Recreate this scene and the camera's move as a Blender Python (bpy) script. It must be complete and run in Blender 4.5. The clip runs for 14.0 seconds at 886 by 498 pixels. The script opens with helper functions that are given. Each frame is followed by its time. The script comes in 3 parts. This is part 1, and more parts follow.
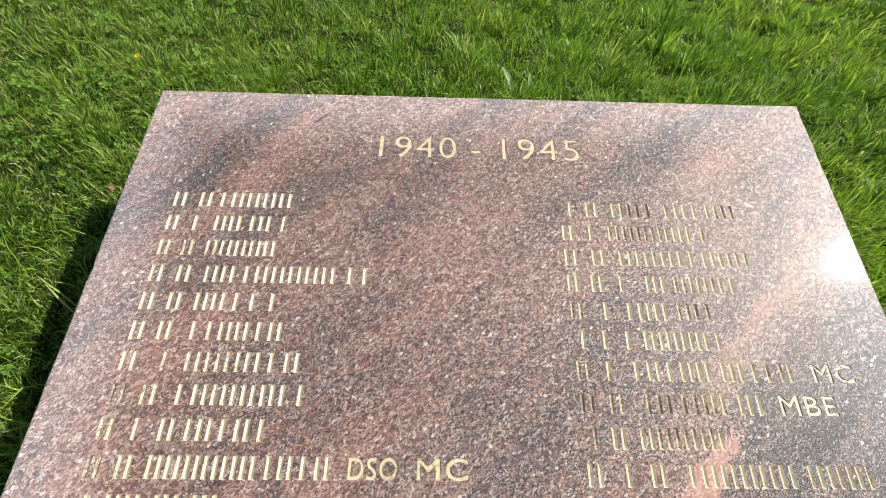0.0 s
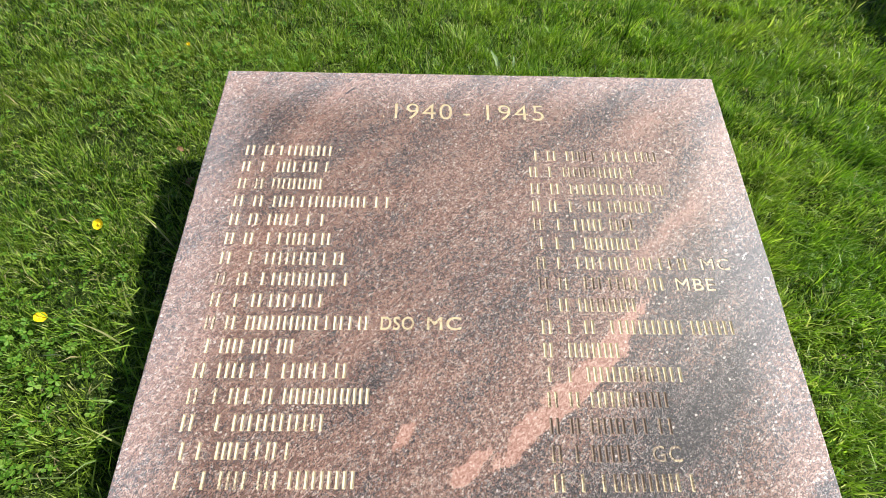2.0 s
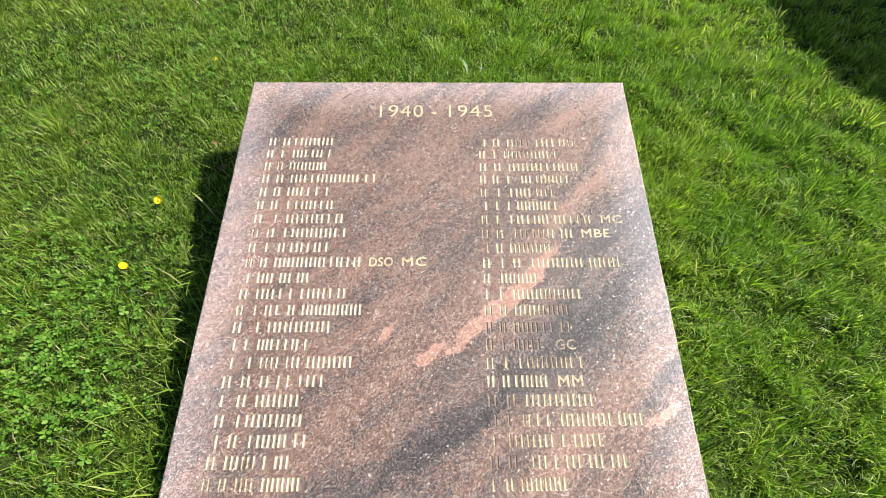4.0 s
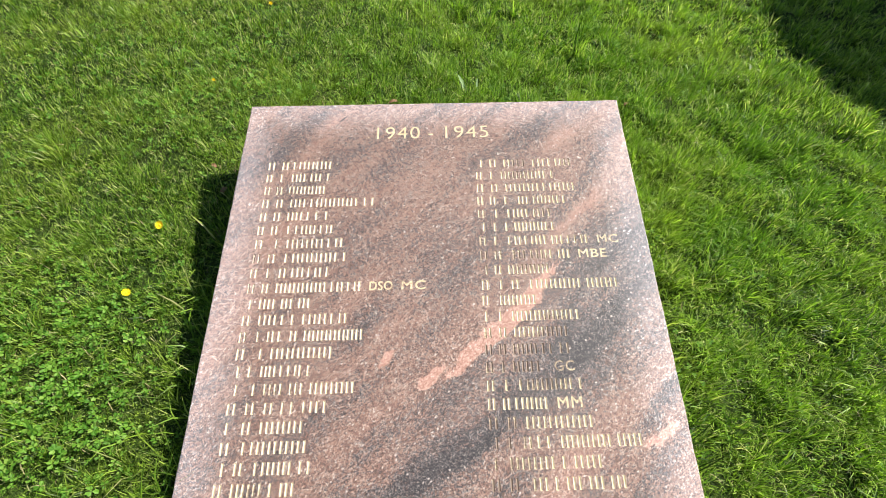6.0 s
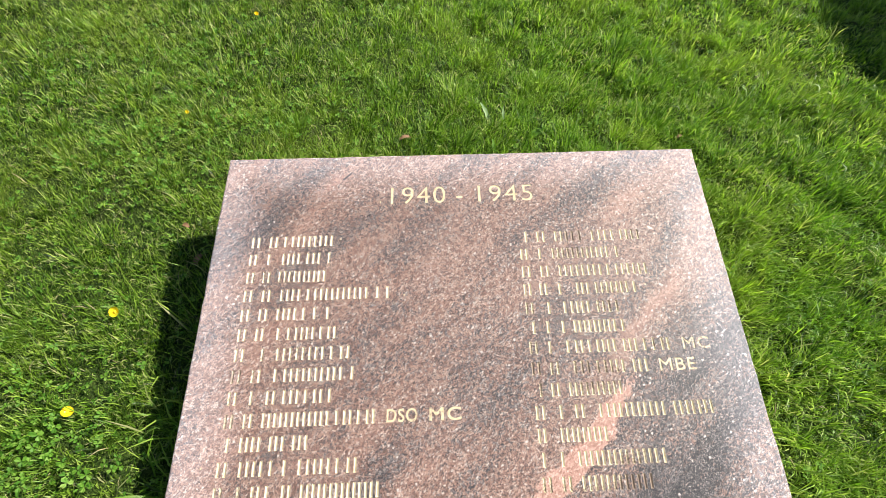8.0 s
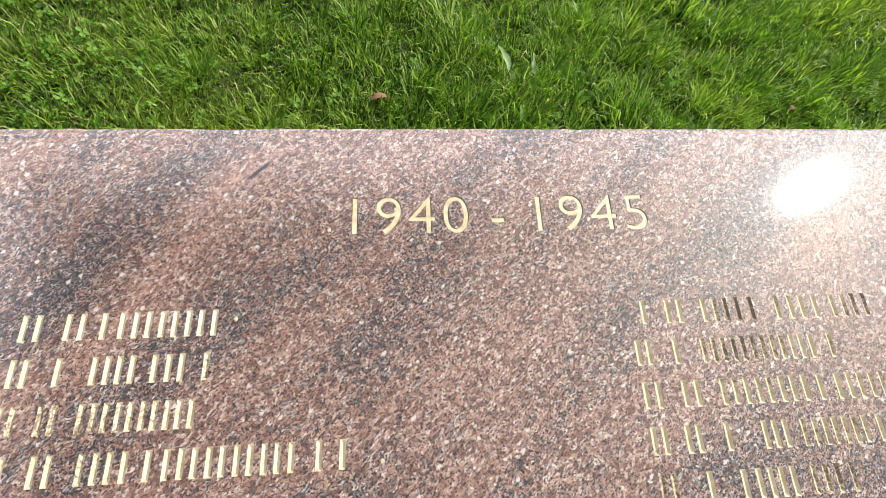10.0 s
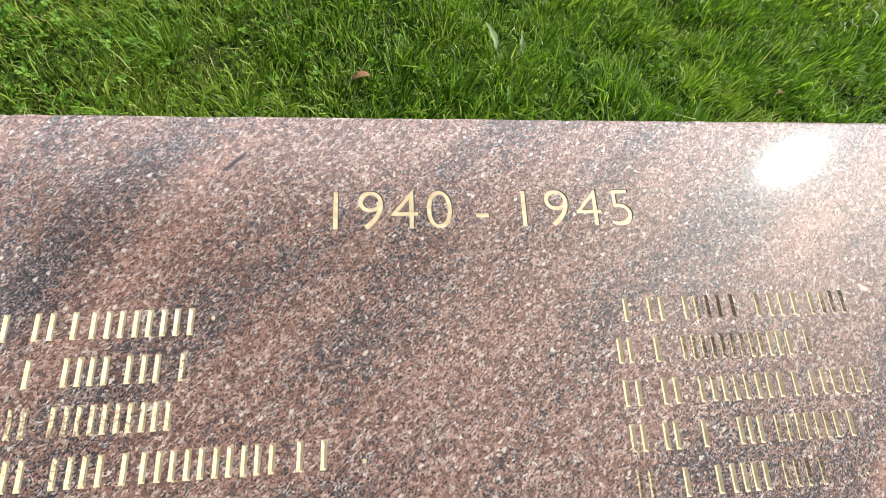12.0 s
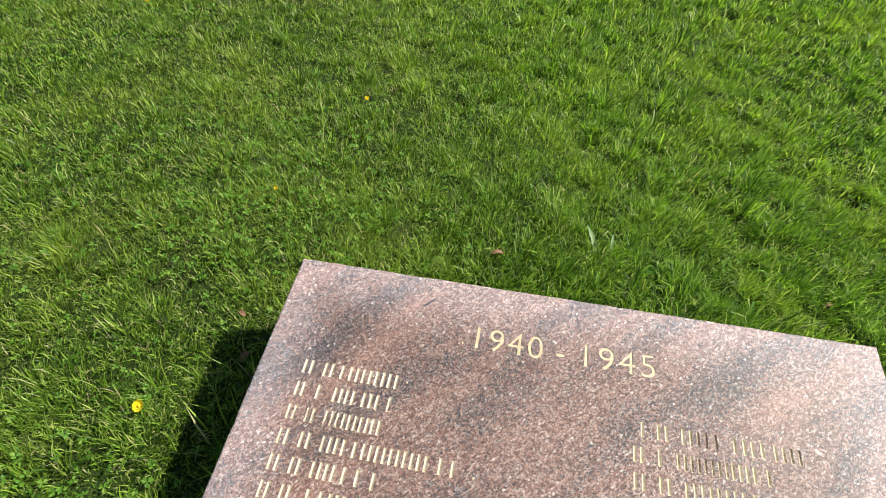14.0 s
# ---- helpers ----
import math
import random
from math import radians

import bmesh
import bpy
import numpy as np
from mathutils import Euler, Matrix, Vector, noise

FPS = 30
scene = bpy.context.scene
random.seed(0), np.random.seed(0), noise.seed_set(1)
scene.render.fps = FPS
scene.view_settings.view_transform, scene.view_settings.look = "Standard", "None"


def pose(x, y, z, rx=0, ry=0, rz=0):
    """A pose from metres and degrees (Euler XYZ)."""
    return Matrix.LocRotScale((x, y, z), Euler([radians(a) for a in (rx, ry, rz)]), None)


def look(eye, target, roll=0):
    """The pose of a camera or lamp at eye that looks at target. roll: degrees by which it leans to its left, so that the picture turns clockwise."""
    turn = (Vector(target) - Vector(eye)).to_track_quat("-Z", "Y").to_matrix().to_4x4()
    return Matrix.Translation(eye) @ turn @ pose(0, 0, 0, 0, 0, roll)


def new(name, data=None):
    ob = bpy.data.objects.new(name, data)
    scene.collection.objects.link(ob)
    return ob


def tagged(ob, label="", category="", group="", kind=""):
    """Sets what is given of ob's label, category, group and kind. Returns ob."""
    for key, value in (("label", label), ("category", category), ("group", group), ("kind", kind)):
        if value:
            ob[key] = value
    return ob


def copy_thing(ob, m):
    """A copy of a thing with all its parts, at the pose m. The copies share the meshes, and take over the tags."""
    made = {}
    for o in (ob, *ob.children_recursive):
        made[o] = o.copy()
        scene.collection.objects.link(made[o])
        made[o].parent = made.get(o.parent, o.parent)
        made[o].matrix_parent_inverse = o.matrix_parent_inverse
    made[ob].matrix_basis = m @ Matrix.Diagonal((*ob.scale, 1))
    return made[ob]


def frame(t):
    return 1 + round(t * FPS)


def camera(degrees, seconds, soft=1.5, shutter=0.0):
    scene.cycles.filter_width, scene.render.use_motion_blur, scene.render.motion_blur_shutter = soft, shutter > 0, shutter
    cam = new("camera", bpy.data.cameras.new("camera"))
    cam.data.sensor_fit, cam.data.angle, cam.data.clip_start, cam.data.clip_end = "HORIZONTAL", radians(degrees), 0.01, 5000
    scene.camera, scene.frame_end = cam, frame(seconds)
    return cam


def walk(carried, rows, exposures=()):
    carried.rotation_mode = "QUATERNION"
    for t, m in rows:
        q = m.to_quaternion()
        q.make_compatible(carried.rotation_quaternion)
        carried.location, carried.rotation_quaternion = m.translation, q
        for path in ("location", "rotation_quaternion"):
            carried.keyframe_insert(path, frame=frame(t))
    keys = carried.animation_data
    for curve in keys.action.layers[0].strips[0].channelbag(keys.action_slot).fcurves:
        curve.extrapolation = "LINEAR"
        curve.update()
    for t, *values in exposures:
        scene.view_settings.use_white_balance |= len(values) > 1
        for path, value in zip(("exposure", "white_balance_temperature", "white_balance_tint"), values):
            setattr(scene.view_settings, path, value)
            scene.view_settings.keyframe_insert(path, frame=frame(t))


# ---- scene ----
# The stone lies in x (across) and y (up the slope); the lawn is z = 0.
cam = camera(85.13, 14.0, soft=0.85)
PATH = [
    (0.0, (-0.068, -0.582, 0.6), (-0.047, 0.021, -0.198), 2.65),
    (0.5, (-0.065, -0.584, 0.603), (-0.045, 0.015, -0.198), 2.41),
    (1.0, (-0.062, -0.601, 0.604), (-0.042, -0.009, -0.202), 2.27),
    (1.5, (-0.052, -0.679, 0.636), (-0.032, -0.095, -0.176), 2.22),
    (2.0, (-0.073, -0.784, 0.725), (-0.05, -0.203, -0.088), 2.35),
    (2.5, (-0.082, -0.909, 0.863), (-0.057, -0.328, 0.05), 2.39),
    (3.0, (-0.043, -0.991, 0.904), (-0.02, -0.41, 0.09), 1.94),
    (3.2, (-0.018, -1.008, 0.907), (0.004, -0.43, 0.092), 1.77),
    (5.3, (-0.008, -1.009, 0.933), (0.001, -0.435, 0.114), -0.17),
    (5.5, (-0.004, -1.005, 0.939), (0.005, -0.429, 0.122), -0.34),
    (6.0, (-0.01, -0.979, 0.95), (0.007, -0.403, 0.133), 0.05),
    (6.5, (-0.035, -0.937, 0.935), (-0.012, -0.359, 0.12), 0.37),
    (7.0, (-0.03, -0.873, 0.931), (-0.011, -0.296, 0.114), -0.14),
    (7.5, (-0.027, -0.796, 0.92), (-0.007, -0.225, 0.1), -0.11),
    (8.0, (-0.07, -0.678, 0.859), (-0.044, -0.117, 0.031), 0.50),
    (8.5, (-0.129, -0.49, 0.682), (-0.08, 0.047, -0.16), 2.83),
    (9.0, (-0.113, -0.391, 0.571), (-0.041, 0.122, -0.284), 5.31),
    (9.2, (-0.109, -0.373, 0.55), (-0.035, 0.14, -0.306), 5.59),
    (11.3, (-0.098, -0.309, 0.508), (0.018, 0.167, -0.362), 10.8),
    (11.5, (-0.098, -0.307, 0.513), (0.017, 0.156, -0.366), 11.16),
    (12.0, (-0.098, -0.309, 0.522), (0.021, 0.146, -0.36), 11.72),
    (12.5, (-0.096, -0.314, 0.528), (0.027, 0.139, -0.355), 12.15),
    (13.0, (-0.098, -0.323, 0.537), (0.017, 0.145, -0.339), 10.84),
    (13.5, (-0.107, -0.368, 0.599), (-0.056, 0.183, -0.234), 6.37),
    (14.0, (-0.13, -0.496, 0.8), (-0.239, 0.176, 0.068), 1.65),
]
EXPOSE = [(0.0, 0.73), (1.5, 0.78), (2.5, 0.87), (3.0, 0.95), (5.5, 1.07), (6.5, 1.09), (7.5, 1.09), (9.0, 0.91), (11.5, 0.67), (13.0, 0.67), (13.5, 0.67), (14.0, 0.83)]
walk(cam, [(t, look(eye, target, roll)) for t, eye, target, roll in PATH], EXPOSE)

# ---- light: a clear day, the sun high beyond the stone's far right corner ----
SUN_ELEV, SUN_AZ = radians(44.5), radians(70.5)   # azimuth from +y towards +x
world = bpy.data.worlds.new("sky")
world.use_nodes = True
scene.world = world
wn = world.node_tree
sky = wn.nodes.new("ShaderNodeTexSky")
sky.sky_type, sky.sun_disc = "NISHITA", False
sky.sun_elevation, sky.sun_rotation = SUN_ELEV, SUN_AZ
wn.links.new(sky.outputs[0], wn.nodes["Background"].inputs[0])
wn.nodes["Background"].inputs[1].default_value = 0.062
sun_dir = Vector((math.cos(SUN_ELEV) * math.sin(SUN_AZ), math.cos(SUN_ELEV) * math.cos(SUN_AZ), math.sin(SUN_ELEV)))
sun = new("sun", bpy.data.lights.new("sun", "SUN"))
sun.data.energy, sun.data.angle, sun.data.color = 5.0, radians(0.53), (1.0, 0.96, 0.89)
sun.matrix_world = look(sun_dir * 20, (0, 0, 0))


# ---- materials ----
def material(name):
    m = bpy.data.materials.new(name)
    m.use_nodes = True
    return m, m.node_tree, m.node_tree.nodes["Principled BSDF"]


class Nodes:
    """Short forms for building a node tree."""

    def __init__(self, tree):
        self.t = tree

    def make(self, kind):
        return self.t.nodes.new("ShaderNode" + kind)

    def put(self, socket, value):
        if isinstance(value, bpy.types.NodeSocket):
            self.t.links.new(value, socket)
        else:
            socket.default_value = value

    def math(self, op, a, b=0.0, clamp=False):
        n = self.make("Math")
        n.operation, n.use_clamp = op, clamp
        self.put(n.inputs[0], a)
        self.put(n.inputs[1], b)
        return n.outputs[0]

    def vec(self, op, a, b):
        n = self.make("VectorMath")
        n.operation = op
        self.put(n.inputs[0], a)
        self.put(n.inputs[1], b)
        return n.outputs[0]

    def noise(self, at, scale, detail=2.0, rough=0.5):
        n = self.make("TexNoise")
        self.put(n.inputs["Vector"], at)
        n.inputs["Scale"].default_value, n.inputs["Detail"].default_value, n.inputs["Roughness"].default_value = scale, detail, rough
        return n

    def voronoi(self, at, scale, feature="F1"):
        n = self.make("TexVoronoi")
        n.feature = feature
        self.put(n.inputs["Vector"], at)
        n.inputs["Scale"].default_value = scale
        return n

    def ramp(self, fac, stops, mode="LINEAR"):
        n = self.make("ValToRGB")
        n.color_ramp.interpolation = mode
        while len(n.color_ramp.elements) < len(stops):
            n.color_ramp.elements.new(0.5)
        for e, (p, c) in zip(n.color_ramp.elements, stops):
            e.position, e.color = p, (*c, 1)
        self.put(n.inputs[0], fac)
        return n.outputs[0]

    def range(self, v, a, b, c=0.0, d=1.0, smooth=True):
        n = self.make("MapRange")
        n.interpolation_type = "SMOOTHSTEP" if smooth else "LINEAR"
        self.put(n.inputs[0], v)
        for k, x in zip((1, 2, 3, 4), (a, b, c, d)):
            n.inputs[k].default_value = x
        return n.outputs[0]

    def mix(self, fac, a, b, blend="MIX"):
        n = self.make("Mix")
        n.data_type, n.blend_type = "RGBA", blend
        self.put(n.inputs[0], fac)
        self.put(n.inputs[6], a if isinstance(a, bpy.types.NodeSocket) else (*a, 1))
        self.put(n.inputs[7], b if isinstance(b, bpy.types.NodeSocket) else (*b, 1))
        return n.outputs[2]


def granite(name, polished=True):
    """Pink-brown granite with dark grey and salmon bands that run slantwise through it."""
    m, tree, bsdf = material(name)
    k = Nodes(tree)
    at = k.make("TexCoord").outputs["Object"]
    warp = k.vec("SUBTRACT", k.noise(at, 7.0, 3.0, 0.6).outputs["Color"], (0.5, 0.5, 0.5))
    bent = k.vec("ADD", at, k.vec("MULTIPLY", warp, (0.07, 0.07, 0.0)))
    fine = k.vec("SUBTRACT", k.noise(at, 60.0, 2.0).outputs["Color"], (0.5, 0.5, 0.5))
    bent = k.vec("ADD", bent, k.vec("MULTIPLY", fine, (0.018, 0.018, 0.0)))
    sep = k.make("SeparateXYZ")
    k.put(sep.inputs[0], bent)
    bx, by = sep.outputs[0], sep.outputs[1]

    def lens(cx, cy, angle, a, b, soft=0.5):
        c, s = math.cos(radians(angle)), math.sin(radians(angle))
        dx, dy = k.math("SUBTRACT", bx, cx), k.math("SUBTRACT", by, cy)
        u = k.math("DIVIDE", k.math("ADD", k.math("MULTIPLY", dx, c), k.math("MULTIPLY", dy, s)), a)
        v = k.math("DIVIDE", k.math("SUBTRACT", k.math("MULTIPLY", dy, c), k.math("MULTIPLY", dx, s)), b)
        d = k.math("SQRT", k.math("ADD", k.math("MULTIPLY", u, u), k.math("MULTIPLY", v, v)))
        return k.range(d, 1.0 + soft, 1.0 - soft)

    def join(masks):
        total = masks[0]
        for x in masks[1:]:
            total = k.math("MAXIMUM", total, x)
        return total

    # slanting streaks all over
    turned = k.make("Mapping")
    k.put(turned.inputs[0], bent)
    turned.vector_type = "TEXTURE"
    turned.inputs["Rotation"].default_value = (0, 0, radians(43))
    turned.inputs["Scale"].default_value = (0.36, 0.060, 1.0)
    streak = k.noise(turned.outputs[0], 1.0, 3.0, 0.55).outputs["Fac"]
    strong = join([
        lens(0.335, -0.48, 52, 0.25, 0.085), lens(0.20, -0.66, 42, 0.17, 0.06), lens(0.02, -0.80, 33, 0.22, 0.028),
        lens(-0.14, -0.875, 15, 0.14, 0.022)])
    faint = join([
        lens(-0.345, -0.10, 48, 0.12, 0.05, 0.9), lens(-0.345, -0.10, 48, 0.09, 0.03, 0.9), lens(0.195, -0.12, 55, 0.08, 0.022, 0.8),
        lens(0.38, -0.17, 48, 0.06, 0.016, 0.7), lens(-0.05, -0.15, 30, 0.08, 0.03, 0.9), lens(-0.12, -0.30, 50, 0.10, 0.02, 0.9),
        lens(-0.02, -0.41, 40, 0.12, 0.022, 0.9), lens(0.01, -0.49, 40, 0.06, 0.018, 0.8), lens(-0.17, -0.58, 40, 0.07, 0.018, 0.8),
        lens(0.41, -0.71, 50, 0.06, 0.018, 0.7)])
    dark = k.math("MULTIPLY", k.math("MAXIMUM", k.math("MULTIPLY", strong, 0.72), k.math("MULTIPLY", faint, 0.36)), k.range(streak, 0.36, 0.58, 0.55, 1.0))
    orange = join([
        lens(0.125, -0.555, 43, 0.165, 0.018, 0.3), lens(-0.02, -0.66, 42, 0.035, 0.010, 0.3), lens(-0.105, -0.624, 42, 0.022, 0.009, 0.3),
        lens(0.385, -0.78, 32, 0.034, 0.010, 0.4)])
    salmon = join([
        lens(-0.27, -0.10, 60, 0.09, 0.018, 0.7), lens(0.29, -0.10, 62, 0.09, 0.03, 0.8), lens(0.33, -0.29, 48, 0.10, 0.025, 0.7),
        lens(0.10, -0.26, 48, 0.14, 0.04, 0.8), lens(0.27, -0.80, 36, 0.18, 0.04, 0.6), lens(-0.40, -0.52, 62, 0.20, 0.035, 0.8),
        lens(-0.06, -0.50, 45, 0.10, 0.03, 0.8), lens(0.055, -0.72, 42, 0.05, 0.012, 0.6), lens(0.18, -0.60, 42, 0.02, 0.008, 0.5)])
    # crystals: rose, beige and white grains in a net of black mica
    drawn = k.make("Mapping")
    k.put(drawn.inputs[0], at)
    drawn.vector_type = "TEXTURE"
    drawn.inputs["Rotation"].default_value = (0, 0, radians(43))
    drawn.inputs["Scale"].default_value = (1.2, 0.85, 1.0)
    grainy = k.vec("ADD", drawn.outputs[0], k.vec("MULTIPLY", k.vec("SUBTRACT", k.noise(at, 700.0, 1.0).outputs["Color"], (0.5, 0.5, 0.5)), (0.0022, 0.0022, 0.0)))
    crystal = k.make("SeparateColor")
    k.put(crystal.inputs[0], k.voronoi(grainy, 400.0).outputs["Color"])
    r, r2 = crystal.outputs[0], crystal.outputs[1]
    small = k.make("SeparateColor")
    k.put(small.inputs[0], k.voronoi(grainy, 850.0).outputs["Color"])
    s = small.outputs[0]
    jitter = k.math("MULTIPLY", k.math("SUBTRACT", r2, 0.5), 0.5)
    grain = k.math("ADD", k.math("MULTIPLY", r, 0.66), k.math("MULTIPLY", s, 0.34))
    rose = k.ramp(grain, [(0.14, (0.125, 0.072, 0.056)), (0.36, (0.215, 0.123, 0.093)), (0.52, (0.300, 0.178, 0.136)), (0.68, (0.375, 0.246, 0.192)), (0.82, (0.48, 0.375, 0.310)), (0.95, (0.64, 0.58, 0.51))])
    grey = k.ramp(grain, [(0.14, (0.050, 0.046, 0.048)), (0.40, (0.135, 0.119, 0.117)), (0.62, (0.255, 0.223, 0.211)), (0.82, (0.41, 0.37, 0.34)), (0.95, (0.62, 0.58, 0.54))])
    coral = k.ramp(grain, [(0.10, (0.23, 0.115, 0.085)), (0.45, (0.37, 0.208, 0.160)), (0.80, (0.48, 0.31, 0.245)), (0.95, (0.60, 0.48, 0.41))])
    streaked = k.math("ADD", streak, k.math("MULTIPLY", jitter, 0.25))
    greyness = k.math("ADD", dark, k.range(streaked, 0.48, 0.66, 0.0, 0.40))
    base = k.mix(k.range(k.math("ADD", greyness, k.math("MULTIPLY", jitter, 1.8)), 0.12, 0.62), rose, grey)
    pinkness = k.math("ADD", k.math("MULTIPLY", salmon, 0.34), k.range(streaked, 0.49, 0.34, 0.0, 0.50))
    base = k.mix(k.range(k.math("ADD", pinkness, jitter), 0.30, 0.85, 0.0, 0.55), base, coral)
    vein = k.range(k.math("ADD", orange, jitter), 0.35, 0.65)
    base = k.mix(vein, base, coral)
    mica = k.noise(grainy, 640.0, 3.0, 0.78).outputs["Fac"]
    level = k.math("ADD", mica, k.math("SUBTRACT", k.math("MULTIPLY", greyness, 0.075), k.math("ADD", k.math("MULTIPLY", vein, 0.16), k.math("MULTIPLY", pinkness, 0.045))))
    level = k.math("ADD", level, k.math("MULTIPLY", k.math("SUBTRACT", s, 0.5), 0.10))
    base = k.mix(k.range(level, 0.515, 0.560), base, (0.012, 0.011, 0.013))
    big = k.make("SeparateColor")
    k.put(big.inputs[0], k.voronoi(grainy, 230.0).outputs["Color"])
    pale = k.math("GREATER_THAN", big.outputs[2], 0.986)
    near = k.range(k.math("ADD", k.voronoi(grainy, 230.0).outputs["Distance"], k.math("MULTIPLY", s, 0.3)), 0.58, 0.45)
    base = k.mix(k.math("MULTIPLY", pale, near), base, (0.50, 0.44, 0.39))
    # one small black inclusion near the head
    plain = k.make("SeparateXYZ")
    k.put(plain.inputs[0], k.vec("ADD", at, k.vec("MULTIPLY", fine, (0.006, 0.006, 0.0))))
    bx, by = plain.outputs[0], plain.outputs[1]
    base = k.mix(lens(-0.222, -0.0455, 43, 0.0135, 0.0019, 0.4), base, (0.028, 0.026, 0.030))
    base = k.mix(1.0, base, (0.92, 0.905, 0.900), "MULTIPLY")
    # weathered, less polished margins, with pale sky glare painted into their colour
    flat = k.make("SeparateXYZ")
    k.put(flat.inputs[0], at)
    margin = k.math("MINIMUM", k.math("SUBTRACT", 0.45, k.math("ABSOLUTE", k.math("SUBTRACT", flat.outputs[0], k.math("MULTIPLY", flat.outputs[1], 0.015)))), k.math("MULTIPLY", flat.outputs[1], -1.0))
    margin = k.math("ADD", margin, k.math("MULTIPLY", k.math("SUBTRACT", k.noise(at, 11.0, 4.0, 0.65).outputs["Fac"], 0.5), 0.07))
    worn_glare = k.range(margin, 0.115, 0.0)
    base = k.mix(k.math("MULTIPLY", worn_glare, 0.9), base, k.mix(1.0, k.mix(1.0, base, (1.38, 1.44, 1.52), "MULTIPLY"), (0.078, 0.078, 0.084), "ADD"))
    k.put(bsdf.inputs["Base Color"], base)
    if polished:
        rough = k.math("ADD", k.range(worn_glare, 0.0, 1.0, 0.54, 0.60), k.math("MULTIPLY", k.math("SUBTRACT", s, 0.5), 0.16))
        k.put(bsdf.inputs["Roughness"], rough)
        bsdf.inputs["Specular IOR Level"].default_value = 0.37
        bsdf.inputs["Coat Weight"].default_value, bsdf.inputs["Coat Roughness"].default_value = 0.078, 0.088
    else:
        bsdf.inputs["Roughness"].default_value = 0.75
    bump = k.make("Bump")
    bump.inputs["Strength"].default_value, bump.inputs["Distance"].default_value = 0.16 if polished else 0.8, 0.0006
    k.put(bump.inputs["Height"], k.math("ADD", grain, k.math("MULTIPLY", k.noise(at, 90.0, 3.0).outputs["Fac"], 0.6)))
    k.put(bsdf.inputs["Normal"], bump.outputs[0])
    return m


GRANITE = granite("granite")


def gilding(name):
    """Cream-gold sign paint, flaking here and there to the dark cut stone."""
    m, tree, bsdf = material(name)
    k = Nodes(tree)
    at = k.make("NewGeometry").outputs["Position"]
    patch = k.noise(at, 9.0, 2.0).outputs["Fac"]
    flake = k.noise(at, 420.0, 4.0, 0.7).outputs["Fac"]
    side = k.make("SeparateXYZ")
    k.put(side.inputs[0], at)
    thin = k.math("MULTIPLY", k.range(side.outputs[0], 0.02, 0.10), k.range(side.outputs[1], -0.13, -0.17, 0.0, 0.075))
    loss = k.range(k.math("ADD", k.math("MULTIPLY", patch, 0.75), k.math("ADD", thin, k.math("MULTIPLY", flake, 0.5))), 0.69, 0.79)
    paint = k.ramp(k.noise(at, 150.0, 3.0).outputs["Fac"], [(0.3, (0.44, 0.35, 0.195)), (0.7, (0.62, 0.52, 0.335))])
    k.put(bsdf.inputs["Base Color"], k.mix(loss, paint, (0.14, 0.095, 0.065)))
    k.put(bsdf.inputs["Roughness"], k.range(flake, 0.3, 0.7, 0.40, 0.65))
    bump = k.make("Bump")
    bump.inputs["Strength"].default_value, bump.inputs["Distance"].default_value = 0.3, 0.0004
    k.put(bump.inputs["Height"], flake)
    k.put(bsdf.inputs["Normal"], bump.outputs[0])
    return m


GILT = gilding("gilding")


def leafy(name, stops, translucent=0.45, patch=True, rough=0.5):
    """Living leaf: each blade its own tint, light passing through."""
    m, tree, bsdf = material(name)
    k = Nodes(tree)
    own = k.make("NewGeometry").outputs["Random Per Island"]
    colour = k.ramp(own, stops)
    if patch:
        at = k.make("TexCoord").outputs["Object"]
        wide = k.noise(at, 2.2, 3.0, 0.6).outputs["Fac"]
        colour = k.mix(k.range(wide, 0.42, 0.66, 0.0, 0.40), colour, (0.315, 0.395, 0.058), "MIX")
        colour = k.mix(k.range(k.noise(at, 5.5, 2.0).outputs["Fac"], 0.48, 0.70, 0.0, 0.5), colour, (0.140, 0.265, 0.023))
        across = k.make("SeparateXYZ")
        k.put(across.inputs[0], at)
        slope = k.math("ADD", across.outputs[0], k.math("ADD", k.math("MULTIPLY", across.outputs[1], 0.3), k.math("MULTIPLY", k.math("SUBTRACT", wide, 0.5), 1.2)))
        colour = k.mix(k.range(slope, -0.55, 0.55), k.mix(1.0, colour, (0.91, 0.93, 0.92), "MULTIPLY"), k.mix(1.0, colour, (1.02, 1.10, 0.98), "MULTIPLY"))
        # shade painted into blade colour beyond the stone's head; lush is its offset
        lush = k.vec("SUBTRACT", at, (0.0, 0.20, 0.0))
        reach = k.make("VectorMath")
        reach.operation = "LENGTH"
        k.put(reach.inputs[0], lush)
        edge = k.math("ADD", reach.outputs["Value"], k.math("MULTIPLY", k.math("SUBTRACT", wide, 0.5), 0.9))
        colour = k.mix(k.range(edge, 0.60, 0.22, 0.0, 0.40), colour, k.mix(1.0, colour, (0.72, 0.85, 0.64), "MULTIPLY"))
    k.put(bsdf.inputs["Base Color"], colour)
    bsdf.inputs["Roughness"].default_value, bsdf.inputs["Specular IOR Level"].default_value = rough, 0.3
    through_leaf = k.make("BsdfTranslucent")
    k.put(through_leaf.inputs[0], k.mix(1.0, colour, (1.28, 1.37, 0.72), "MULTIPLY"))
    both = k.make("MixShader")
    both.inputs[0].default_value = translucent
    k.put(both.inputs[1], bsdf.outputs[0])
    k.put(both.inputs[2], through_leaf.outputs[0])
    k.put(tree.nodes["Material Output"].inputs[0], both.outputs[0])
    return m


